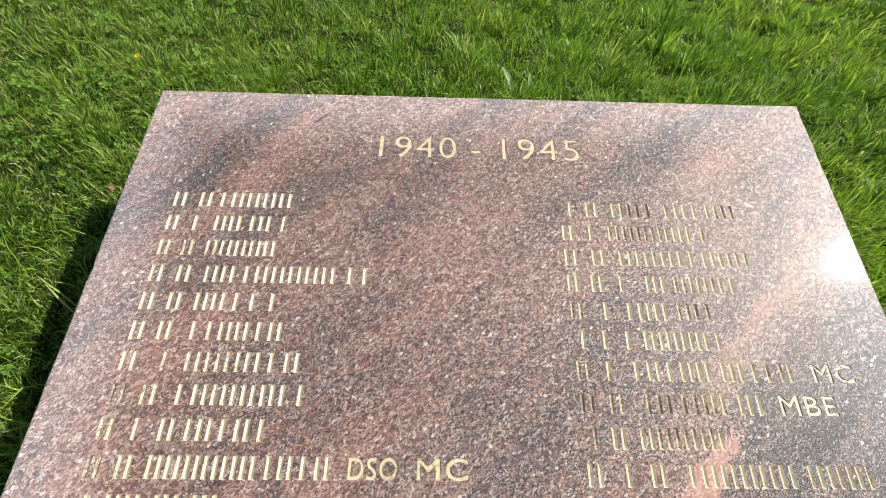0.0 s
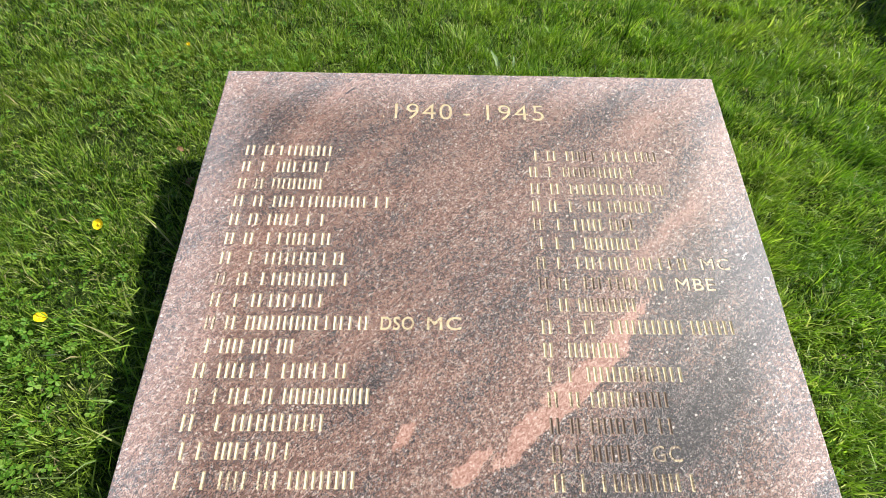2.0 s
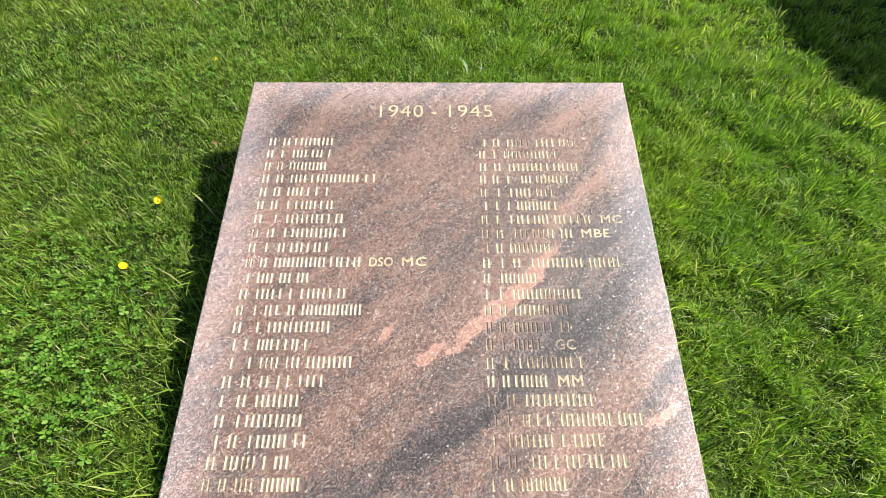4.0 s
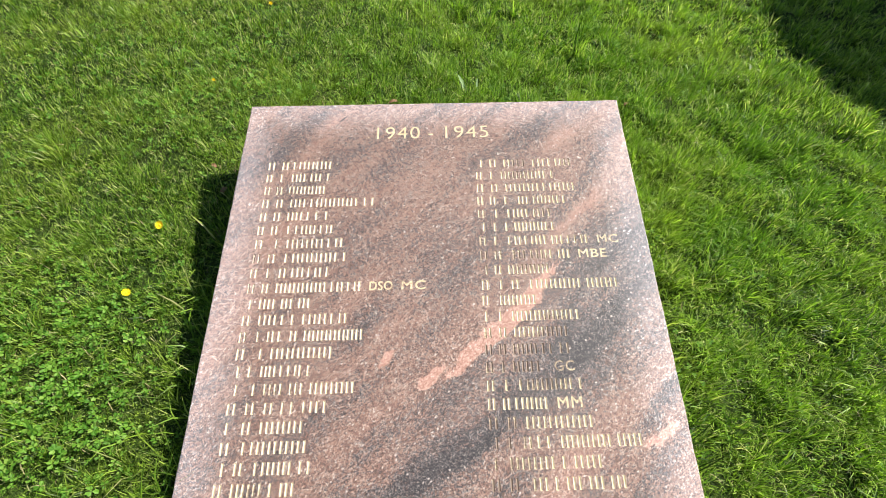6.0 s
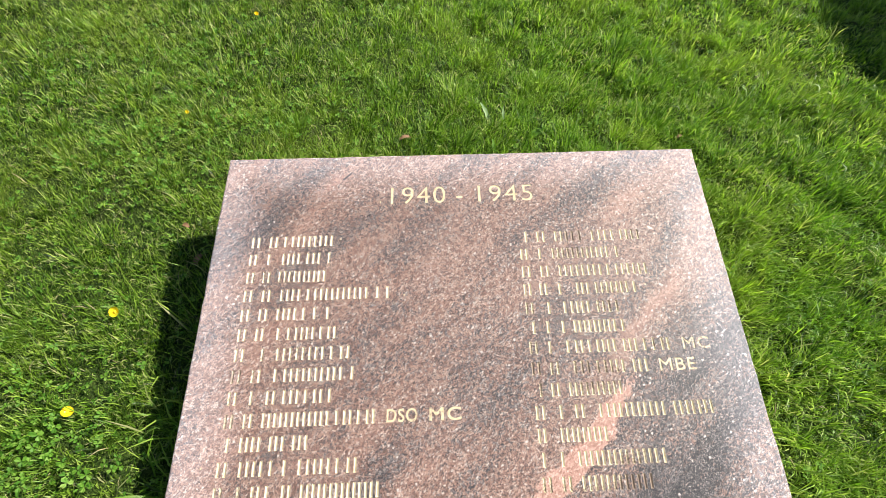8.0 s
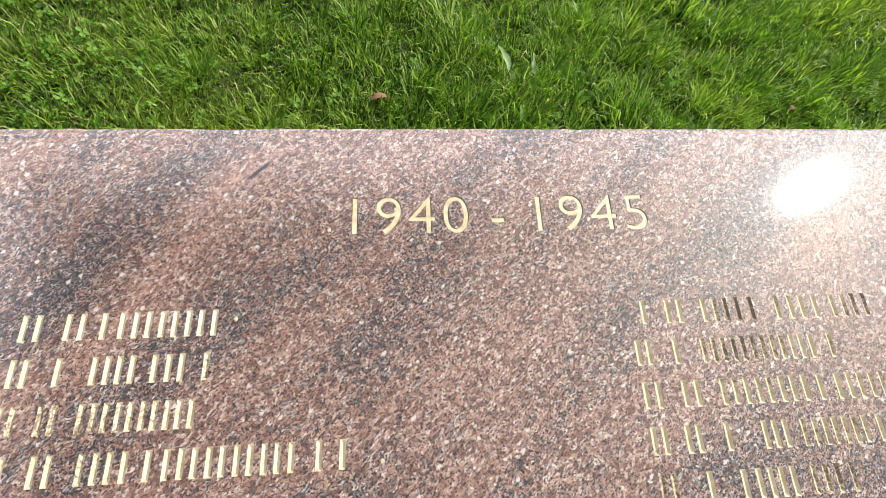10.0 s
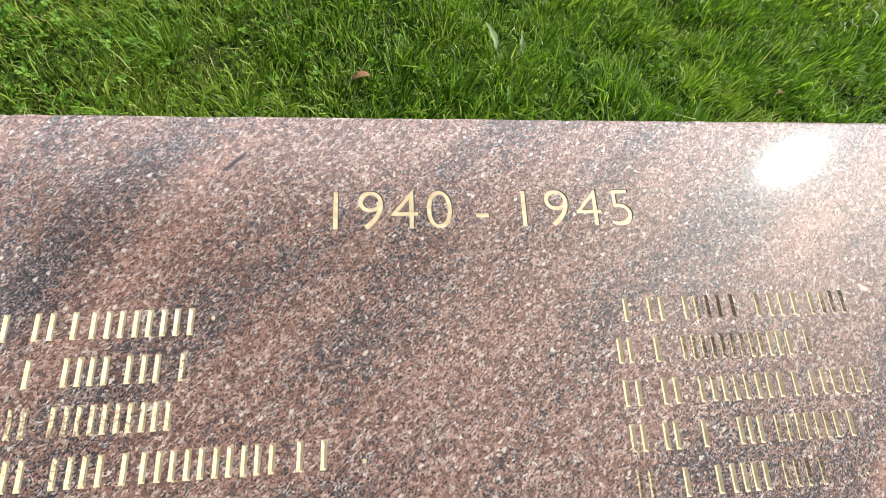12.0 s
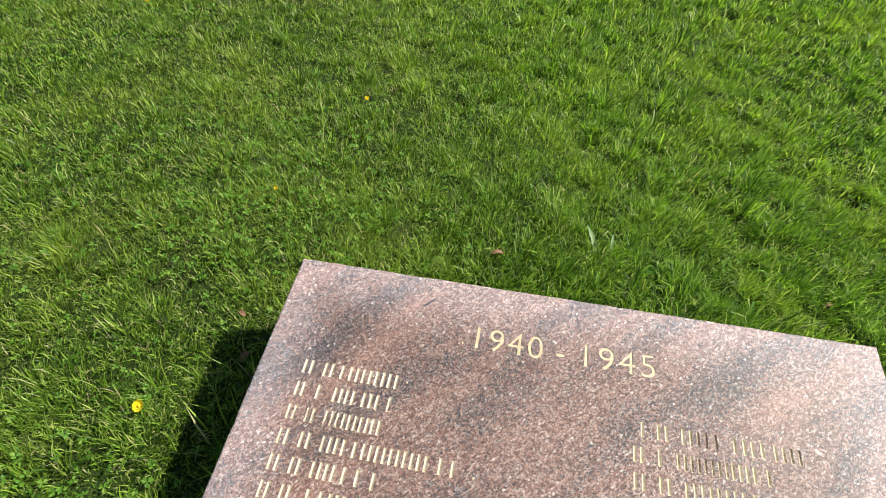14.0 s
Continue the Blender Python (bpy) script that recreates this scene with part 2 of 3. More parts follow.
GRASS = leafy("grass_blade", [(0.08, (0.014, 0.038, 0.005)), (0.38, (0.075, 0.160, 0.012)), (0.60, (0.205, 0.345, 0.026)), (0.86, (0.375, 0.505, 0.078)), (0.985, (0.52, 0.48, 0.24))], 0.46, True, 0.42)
CLOVER = leafy("clover_leaf", [(0.0, (0.065, 0.180, 0.014)), (0.6, (0.140, 0.290, 0.028)), (1.0, (0.230, 0.370, 0.060))], 0.45, False, 0.55)
BROAD = leafy("broad_leaf", [(0.0, (0.20, 0.30, 0.13)), (1.0, (0.26, 0.36, 0.17))], 0.35, False, 0.5)
PETAL = leafy("petal", [(0.0, (0.85, 0.60, 0.01)), (1.0, (0.90, 0.68, 0.02))], 0.25, False, 0.3)
STAMEN = leafy("stamen", [(0.0, (0.82, 0.56, 0.01)), (1.0, (0.85, 0.62, 0.02))], 0.1, False, 0.6)
BROWN = leafy("brown_leaf", [(0.0, (0.17, 0.085, 0.045)), (1.0, (0.27, 0.15, 0.08))], 0.2, False, 0.6)
STRAW = leafy("straw", [(0.0, (0.34, 0.27, 0.13)), (1.0, (0.50, 0.42, 0.24))], 0.2, False, 0.6)


def turf(name):
    m, tree, bsdf = material(name)
    k = Nodes(tree)
    at = k.make("TexCoord").outputs["Object"]
    a = k.noise(at, 3.0, 5.0, 0.65).outputs["Fac"]
    b = k.noise(at, 140.0, 4.0, 0.7).outputs["Fac"]
    green = k.ramp(b, [(0.30, (0.010, 0.017, 0.005)), (0.46, (0.026, 0.048, 0.009)), (0.66, (0.075, 0.110, 0.022))])
    k.put(bsdf.inputs["Base Color"], k.mix(k.range(a, 0.5, 0.75, 0.0, 0.5), green, (0.050, 0.038, 0.020)))
    bsdf.inputs["Roughness"].default_value, bsdf.inputs["Specular IOR Level"].default_value = 1.0, 0.1
    bump = k.make("Bump")
    bump.inputs["Strength"].default_value, bump.inputs["Distance"].default_value = 1.0, 0.01
    k.put(bump.inputs["Height"], b)
    k.put(bsdf.inputs["Normal"], bump.outputs[0])
    return m


TURF = turf("turf")


# ---- helpers for meshes ----
def link_mesh(name, verts, faces, mats, parent=None, label="", index=None):
    me = bpy.data.meshes.new(name)
    me.from_pydata(verts, [], faces)
    for mat in mats:
        me.materials.append(mat)
    if index is not None:
        me.polygons.foreach_set("material_index", index)
    me.update()
    ob = new(name, me)
    if parent:
        ob.parent = parent
    if label:
        ob["label"] = label
    return ob


def waves(x, y, scale, seed, octaves=3):
    """Smooth uneven field of about -1 to 1 over the plan."""
    rng = np.random.default_rng(seed)
    total, amp = np.zeros_like(x), 1.0
    for o in range(octaves):
        for _ in range(4):
            ang, ph = rng.uniform(0, 2 * np.pi), rng.uniform(0, 2 * np.pi)
            f = scale * 2**o * rng.uniform(0.6, 1.4)
            total += amp * np.sin(f * (x * np.cos(ang) + y * np.sin(ang)) * 2 * np.pi + ph)
        amp *= 0.55
    return total / 3.6


def lawn_height(x, y):
    """Level on one side of the stone, sinking a hand's breadth on the other, with soft hummocks."""
    flat = np.exp(-((x / 4.0) ** 2 + (y / 4.0) ** 2) ** 2)
    sink = -0.052 - 0.045 * np.tanh((x - 0.15) / 0.45) - 0.028 * np.clip(y - 0.25, 0, 1.2) * (0.5 + 0.5 * np.tanh(2.5 * x))
    rough = 0.45 + 0.55 / (1 + np.exp(-5.0 * (x + 0.35 * y)))
    return (sink + 0.006 * waves(x, y, 0.9, 5) + rough * (0.009 * waves(x, y, 3.0, 6, 2) + 0.011 * waves(0.75 * x + 0.65 * y, 1.25 * (0.75 * y - 0.65 * x), 6.5, 7, 2))) * flat


# ---- ground: one sheet to the horizon ----
def build_ground():
    inner = np.arange(-3.0, 3.001, 0.03)
    far = np.array([3.6, 5, 8, 14, 30, 80, 250, 900])
    line = np.concatenate([-far[::-1], inner, far])
    gx, gy = np.meshgrid(line, line)
    z = lawn_height(gx, gy)
    n = len(line)
    verts = np.stack([gx, gy, z], -1).reshape(-1, 3)
    q = (np.arange(n - 1)[:, None] * n + np.arange(n - 1)[None]).ravel()
    faces = np.stack([q, q + 1, q + n + 1, q + n], -1)
    ob = link_mesh("ground", verts.tolist(), faces.tolist(), [TURF])
    for p in ob.data.polygons:
        p.use_smooth = True
    tagged(ob, "mown lawn soil under short green grass", "ground", kind="structure")


build_ground()

# ---- the memorial stone ----
TILT, TOP_Z, LENGTH, HALF, SKEW = radians(9.4), 0.187, 1.10, 0.45, 0.015
STONE = Matrix.Translation((0, 0, TOP_Z)) @ Matrix.Rotation(TILT, 4, "X")
CAP, PITCH, DEEP = 0.0205, 0.03325, 0.0018
FIRST_LEFT, FIRST_RIGHT = -0.1905, -0.1945
# letters in each word of each line, the line's width, and lettering after the words: (text, start, end)
LEFT = [
    ((1, 6), 0.147), ((1, 1, 5), 0.144), ((1, 1, 5), 0.138), ((1, 1, 10), 0.250), ((1, 1, 5), 0.150), ((1, 1, 6), 0.163),
    ((1, 1, 6), 0.188), ((1, 1, 7), 0.197), ((1, 1, 6), 0.167), ((1, 1, 10), 0.231, ("DSO", -0.141, -0.094), ("MC", -0.076, -0.027)),
    ((1, 6), 0.132), ((1, 9), 0.208), ((1, 1, 2, 1, 7), 0.240), ((1, 1, 6), 0.185), ((1, 1, 6), 0.145), ((1, 1, 9), 0.231),
    ((1, 1, 6), 0.190), ((1, 1, 4), 0.144), ((1, 6), 0.154), ((1, 1, 6), 0.168), ((1, 6), 0.140), ((1, 1, 2, 4), 0.162)]
RIGHT = [
    ((1, 1, 8), 0.222), ((1, 1, 7), 0.177), ((1, 1, 8), 0.223), ((1, 1, 1, 7), 0.200), ((1, 1, 6), 0.166), ((1, 1, 7), 0.167),
    ((1, 1, 10), 0.233, ("MC", 0.338, 0.382)), ((1, 1, 7), 0.191, ("MBE", 0.293, 0.352)), ((1, 1, 5), 0.143), ((1, 1, 1, 10), 0.280),
    ((1, 5), 0.109), ((1, 1, 8), 0.197), ((1, 1, 6), 0.165), ((1, 1, 7), 0.168), ((1, 5), 0.108, ("GC", 0.216, 0.254)),
    ((1, 1, 7), 0.179), ((1, 5), 0.112, ("MM", 0.214, 0.260)), ((1, 1, 6), 0.191), ((1, 1, 3, 8), 0.273), ((1, 8), 0.197),
    ((1, 1, 9), 0.234), ((1, 1, 5), 0.128)]


def letter_outline(text, x0, x1, base, height, weight=-0.006):
    """The text's filled mesh and outline, fitted into x0..x1 with its capitals standing on base."""
    cu = bpy.data.curves.new("lettering", "FONT")
    cu.body, cu.resolution_u, cu.fill_mode, cu.space_character = text, 7, "FRONT", 1.12
    cu.offset = weight
    ob = new("lettering", cu)
    bpy.context.view_layer.update()
    me = bpy.data.meshes.new_from_object(ob.evaluated_get(bpy.context.evaluated_depsgraph_get()))
    bpy.data.objects.remove(ob)
    bm = bmesh.new()
    bm.from_mesh(me)
    bmesh.ops.remove_doubles(bm, verts=bm.verts, dist=1e-5)
    xs, ys = [v.co.x for v in bm.verts], [v.co.y for v in bm.verts]
    low = 0.0
    sx, sy = (x1 - x0) / (max(xs) - min(xs)), height / (max(ys) - low)
    for v in bm.verts:
        v.co = ((v.co.x - min(xs)) * sx + x0, (v.co.y - low) * sy + base, 0)
    return bm


def carved_patch(rect, letters):
    """Stone round the letters, from rect's edges to their outlines."""
    bm = bmesh.new()
    x0, x1, y0, y1 = rect
    corner = [bm.verts.new(p) for p in ((x0, y0, 0), (x1, y0, 0), (x1, y1, 0), (x0, y1, 0))]
    edges = [bm.edges.new((corner[n], corner[(n + 1) % 4])) for n in range(4)]
    for lm in letters:
        made = {}
        for e in lm.edges:
            if len(e.link_faces) == 1:
                for v in e.verts:
                    if v not in made:
                        made[v] = bm.verts.new(v.co)
                edges.append(bm.edges.new((made[e.verts[0]], made[e.verts[1]])))
    bmesh.ops.triangle_fill(bm, use_beauty=True, edges=edges, normal=(0, 0, 1))
    bmesh.ops.recalc_face_normals(bm, faces=bm.faces)
    bm.verts.index_update()
    verts = [tuple(v.co) for v in bm.verts]
    faces = [[v.index for v in (f.verts if f.normal.z > 0 else reversed(f.verts))] for f in bm.faces]
    bm.free()
    return verts, faces


def cut_letters(bm):
    """The painted cut: floor of the letters and the walls up to the stone's face."""
    bm.verts.index_update()
    n = len(bm.verts)
    verts = [(v.co.x, v.co.y, -DEEP * 0.4) for v in bm.verts] + [(v.co.x, v.co.y, 0.0) for v in bm.verts]
    faces = [[v.index for v in f.verts] for f in bm.faces]
    for e in bm.edges:
        if len(e.link_faces) == 1:
            a, b = e.verts[0].index, e.verts[1].index
            faces.append([a, b, b + n, a + n])
    return verts, faces


def skewed(p):
    return (p[0] + SKEW * p[1], p[1], p[2])


def build_stone():
    rng = random.Random(11)
    stone = new("memorial_stone")
    stone.matrix_world = STONE
    tagged(stone, "sloping pink-brown granite memorial slab with gilded lettering, set in lawn", "memorial stone")
    verts, faces = [], []

    def add(vs, fs):
        n = len(verts)
        verts.extend(skewed(v) for v in vs)
        faces.extend([i + n for i in f] for f in fs)

    def quad(x0, x1, y0, y1):
        if x1 - x0 > 1e-6 and y1 - y0 > 1e-6:
            add([(x0, y0, 0), (x1, y0, 0), (x1, y1, 0), (x0, y1, 0)], [(0, 1, 2, 3)])

    lines = []

    BAR = 0.0043
    half = BAR / 2
    # one V-cut bar: its sides fall to a ridge line at the bottom
    bar_verts = [(-half, 0, 0), (half, 0, 0), (half, CAP, 0), (-half, CAP, 0), (0, half, -DEEP * 0.7), (0, CAP - half, -DEEP * 0.7)]
    bar_faces = [[0, 1, 4], [1, 2, 5, 4], [2, 3, 5], [3, 0, 4, 5]]
    bars = []

    A = 0.004                               # the rounded arris
    left, right, head, foot = -HALF + A, HALF - A, -A, -LENGTH + A
    # heading
    hb = -0.1085
    top_head = hb + 0.035
    hx0, hx1, hy0, hy1 = -0.16, 0.15, hb - 0.008, top_head + 0.008
    letters = [letter_outline("1940", -0.139, -0.038, hb, 0.035), letter_outline("-", -0.018, -0.006, hb, 0.0135), letter_outline("1945", 0.023, 0.125, hb, 0.035)]
    add(*carved_patch((hx0, hx1, hy0, hy1), letters))
    quad(left, right, hy1, head)
    quad(left, hx0, hy0, hy1)
    quad(hx1, right, hy0, hy1)
    heading = []
    for bm in letters:
        heading.append(cut_letters(bm))
        bm.free()
    # two columns of lines; each column is its own strip of the face
    for rows, first, start, x_from, x_to in ((LEFT, FIRST_LEFT, -0.383, left, 0.03), (RIGHT, FIRST_RIGHT, 0.090, 0.03, right)):
        y = hy0
        for i, (words, width, *after) in enumerate(rows):
            base = first - PITCH * i
            quad(x_from, x_to, base + CAP, y)
            x, count = x_from, sum(words) + 0.62 * (len(words) - 1)
            step = width / count
            pen = start
            for w in words:
                for _ in range(w):
                    for f in ((0.06, 0.58) if rng.random() < 0.70 else (rng.uniform(0.2, 0.6),)):
                        off = pen + f * step
                        quad(x, off, base, base + CAP)
                        bars.append((off + half, base))
                        x = off + BAR
                    pen += step
                pen += 0.62 * step
            for text, a, b in after:
                a, b = a + 0.004, b + 0.004
                lm = letter_outline(text, a, b, base, CAP - 0.0008, 0.014)
                quad(x, a - 0.003, base, base + CAP)
                ys = [v.co.y for v in lm.verts]
                for v in lm.verts:
                    v.co.y = (v.co.y - min(ys)) * (CAP - 0.0008) / (max(ys) - min(ys)) + base + 0.0004
                add(*carved_patch((a - 0.003, b + 0.003, base, base + CAP), [lm]))
                tv, tf = cut_letters(lm)
                lines.append((text, [skewed(p) for p in tv], tf))
                lm.free()
                x = b + 0.003
            quad(x, x_to, base, base + CAP)
            y = base
        quad(x_from, x_to, foot, y)
    # arris and sides: rings round the face, dropping to a foot below the turf
    def ring(inset, z):
        pts = []
        x0, x1, y0, y1 = -HALF + inset, HALF - inset, -LENGTH + inset, -inset
        for a, b in (((x0, y0), (x1, y0)), ((x1, y0), (x1, y1)), ((x1, y1), (x0, y1)), ((x0, y1), (x0, y0))):
            for s in range(60):
                px, py = a[0] + (b[0] - a[0]) * s / 60, a[1] + (b[1] - a[1]) * s / 60
                chip = 0.0011 * noise.noise((px * 60, py * 60, 3)) + 0.0008 * noise.noise((px * 17, py * 17, 8)) if 0 < inset < A else 0.0
                pts.append((px + (chip if abs(px) > HALF - 0.01 else 0), py + (chip if py > -0.01 else 0), z))
        return pts
    rings = [ring(A, 0.0), ring(A * 0.45, -A * 0.18), ring(A * 0.12, -A * 0.6), ring(0.0, -A * 1.3)]
    low = [(x, y, None) for x, y, _ in ring(0.0, 0)]
    # the sides stand upright on the level lawn
    foot_ring = []
    for x, y, _ in low:
        depth = (0.32 + y * math.sin(TILT))
        foot_ring.append((x, y - depth * math.sin(TILT), -depth * math.cos(TILT)))
    rings.append(foot_ring)
    n0 = len(verts)
    for rg in rings:
        verts.extend(skewed(p) for p in rg)
    m = len(rings[0])
    for a in range(len(rings) - 1):
        for s in range(m):
            faces.append([n0 + a * m + s, n0 + (a + 1) * m + s, n0 + (a + 1) * m + (s + 1) % m, n0 + a * m + (s + 1) % m])
    body = link_mesh("slab", verts, faces, [GRANITE], stone)
    bars.sort(key=lambda p: -p[1])
    # bars lean with the skew of the face
    leaning = [(x + SKEW * y, y, z) for x, y, z in bar_verts]
    first = None
    for x, y in bars[:300]:
        if first is None:
            first = link_mesh("letter_bar", leaning, bar_faces, [GILT], stone, "gold-painted V-cut bar")
            ob = first
        else:
            ob = new("letter_bar", first.data)
            ob.parent = stone
        ob.location = skewed((x, y, 0))
    rv, rf = [], []
    for x, y in bars[300:]:
        n, o = len(rv), skewed((x, y, 0))
        rv.extend((o[0] + p[0], o[1] + p[1], p[2]) for p in leaning)
        rf.extend([i + n for i in f] for f in bar_faces)
    tagged(link_mesh("inscription", rv, rf, [GILT], stone, "gold-painted V-cut bars of the lower lines"), kind="stuff")
    for x, y, rad in ((-0.226, -0.178, 0.0018), (-0.112, -0.286, 0.0020), (-0.405, -0.543, 0.0017), (-0.158, -0.104, 0.0019), (-0.232, -0.508, 0.0014), (0.301, -0.281, 0.0019), (0.312, -0.262, 0.0013), (-0.205, -0.388, 0.0012), (0.283, -0.322, 0.0015)):
        ring_v = [(x + rad * f * math.cos(a * 0.785) * (1 + 0.2 * math.sin(a * 2.1 + x * 90)), y + rad * f * math.sin(a * 0.785), z) for f, z in ((1.0, -0.0002), (0.65, 0.0003)) for a in range(8)]
        spot = [[a, (a + 1) % 8, 8 + (a + 1) % 8, 8 + a] for a in range(8)] + [list(range(8, 16))]
        link_mesh("paint_spot", [skewed(q) for q in ring_v], spot, [GILT], stone, "stray fleck of gold paint")
    for text, tv, tf in lines:
        link_mesh("lettering", tv, tf, [GILT], stone, "gold-painted cut letters " + text)
    for (hv, hf), label in zip(heading, ("gold-painted cut year 1940", "gold-painted cut dash", "gold-painted cut year 1945")):
        link_mesh("heading", [skewed(p) for p in hv], hf, [GILT], stone, label)


build_stone()


# ---- an unseen round block, added beyond the walk to shade the lawn ----
def build_shade_block():
    h, radius = 1.5, 0.965
    reach = (h + 0.06) / math.tan(SUN_ELEV)
    cx, cy = 2.215 + math.sin(SUN_AZ) * reach, 0.65 + math.cos(SUN_AZ) * reach
    root = new("shade_block")
    tagged(root, "unseen round stone block added to cast shade on the lawn", "plinth")
    rough = granite("rough_granite", False)
    n = 72

    def drum(name, profile):
        verts = [(r * math.cos(2 * math.pi * s / n), r * math.sin(2 * math.pi * s / n), z) for r, z in profile for s in range(n)]
        faces = [(i * n + s, i * n + (s + 1) % n, (i + 1) * n + (s + 1) % n, (i + 1) * n + s) for i in range(len(profile) - 1) for s in range(n)]
        faces.append(tuple((len(profile) - 1) * n + s for s in range(n)))
        ob = link_mesh(name, verts, faces, [rough], root)
        for p in ob.data.polygons:
            p.use_smooth = len(p.vertices) == 4
    drum("base_step", ((radius, -0.3), (radius, 0.13), (radius - 0.03, 0.16), (radius - 0.08, 0.165)))
    drum("shaft", ((radius - 0.08, 0.160), (radius - 0.09, 0.9), (radius - 0.10, h - 0.15)))
    drum("cap", ((radius - 0.10, h - 0.16), (radius - 0.04, h - 0.13), (radius, h - 0.09), (radius, h - 0.02), (radius - 0.02, h)))
    root.matrix_world = pose(cx, cy, -0.09)


build_shade_block()


# ---- grass ----
def inside_stone(x, y, grow=0.0):
    yy = y / math.cos(TILT)
    return (np.abs(x - SKEW * yy) < HALF + grow) & (yy < grow) & (yy > -LENGTH - grow)


def blades(name, x, y, length, width, azimuth, lean, mats, label, curl=0.5, category="grass"):
    """Tapered blades, each bent over by lean towards its azimuth, all in one mesh."""
    n = len(x)
    rng = np.random.default_rng(len(name) + n)
    z = lawn_height(x, y) - 0.004
    d = np.stack([np.cos(azimuth), np.sin(azimuth)], -1)
    twist = azimuth + np.pi / 2 + rng.normal(0, 0.7, n)
    w = np.stack([np.cos(twist), np.sin(twist)], -1) * (width / 2)[:, None]
    root = np.stack([x, y, z], -1)
    a1, a2 = lean * curl, lean * (1 + 0.5 * curl)
    mid = root.copy()
    mid[:, :2] += d * (length * 0.55 * np.sin(a1))[:, None]
    mid[:, 2] += length * 0.55 * np.cos(a1)
    tip = mid.copy()
    tip[:, :2] += d * (length * 0.45 * np.sin(a2))[:, None]
    tip[:, 2] += length * 0.45 * np.cos(a2)
    v = np.zeros((n, 5, 3))
    v[:, 0], v[:, 1], v[:, 2], v[:, 3], v[:, 4] = root, root, mid, mid, tip
    v[:, 0, :2] -= w * 0.8
    v[:, 1, :2] += w * 0.8
    v[:, 2, :2] -= w
    v[:, 3, :2] += w
    me = bpy.data.meshes.new(name)
    me.vertices.add(n * 5)
    me.vertices.foreach_set("co", v.ravel())
    at = (np.arange(n) * 5)[:, None]
    loops = (at + np.array([0, 1, 3, 2, 2, 3, 4])).ravel()
    me.loops.add(n * 7)
    me.loops.foreach_set("vertex_index", loops.astype(np.int32))
    me.polygons.add(n * 2)
    starts = ((np.arange(n) * 7)[:, None] + np.array([0, 4])).ravel()
    me.polygons.foreach_set("loop_start", starts.astype(np.int32))
    me.update(calc_edges=True)
    for mat in mats:
        me.materials.append(mat)
    return tagged(new(name, me), label, category, kind="stuff")


def grow(rng, count, box, keep):
    x, y = rng.uniform(box[0], box[1], count), rng.uniform(box[2], box[3], count)
    ok = keep(x, y) & ~inside_stone(x, y, 0.004)
    return x[ok], y[ok]


def sward(x, y):
    """How thick the lawn is grown: 1 round the stone and beyond its head, thinning outwards."""
    out = np.maximum.reduce([-x - 1.05 - 0.62 * (y + 1), x - 1.05 - 0.36 * (y + 1), -y - 1.12, y - 2.25, y - 1.6 - 0.35 * (x + 2.2)])
    return np.clip(1 - out / 0.35, 0, 1) * 0.91 + 0.09 * np.clip(2.0 - 0.4 * np.hypot(x, y), 0, 1)


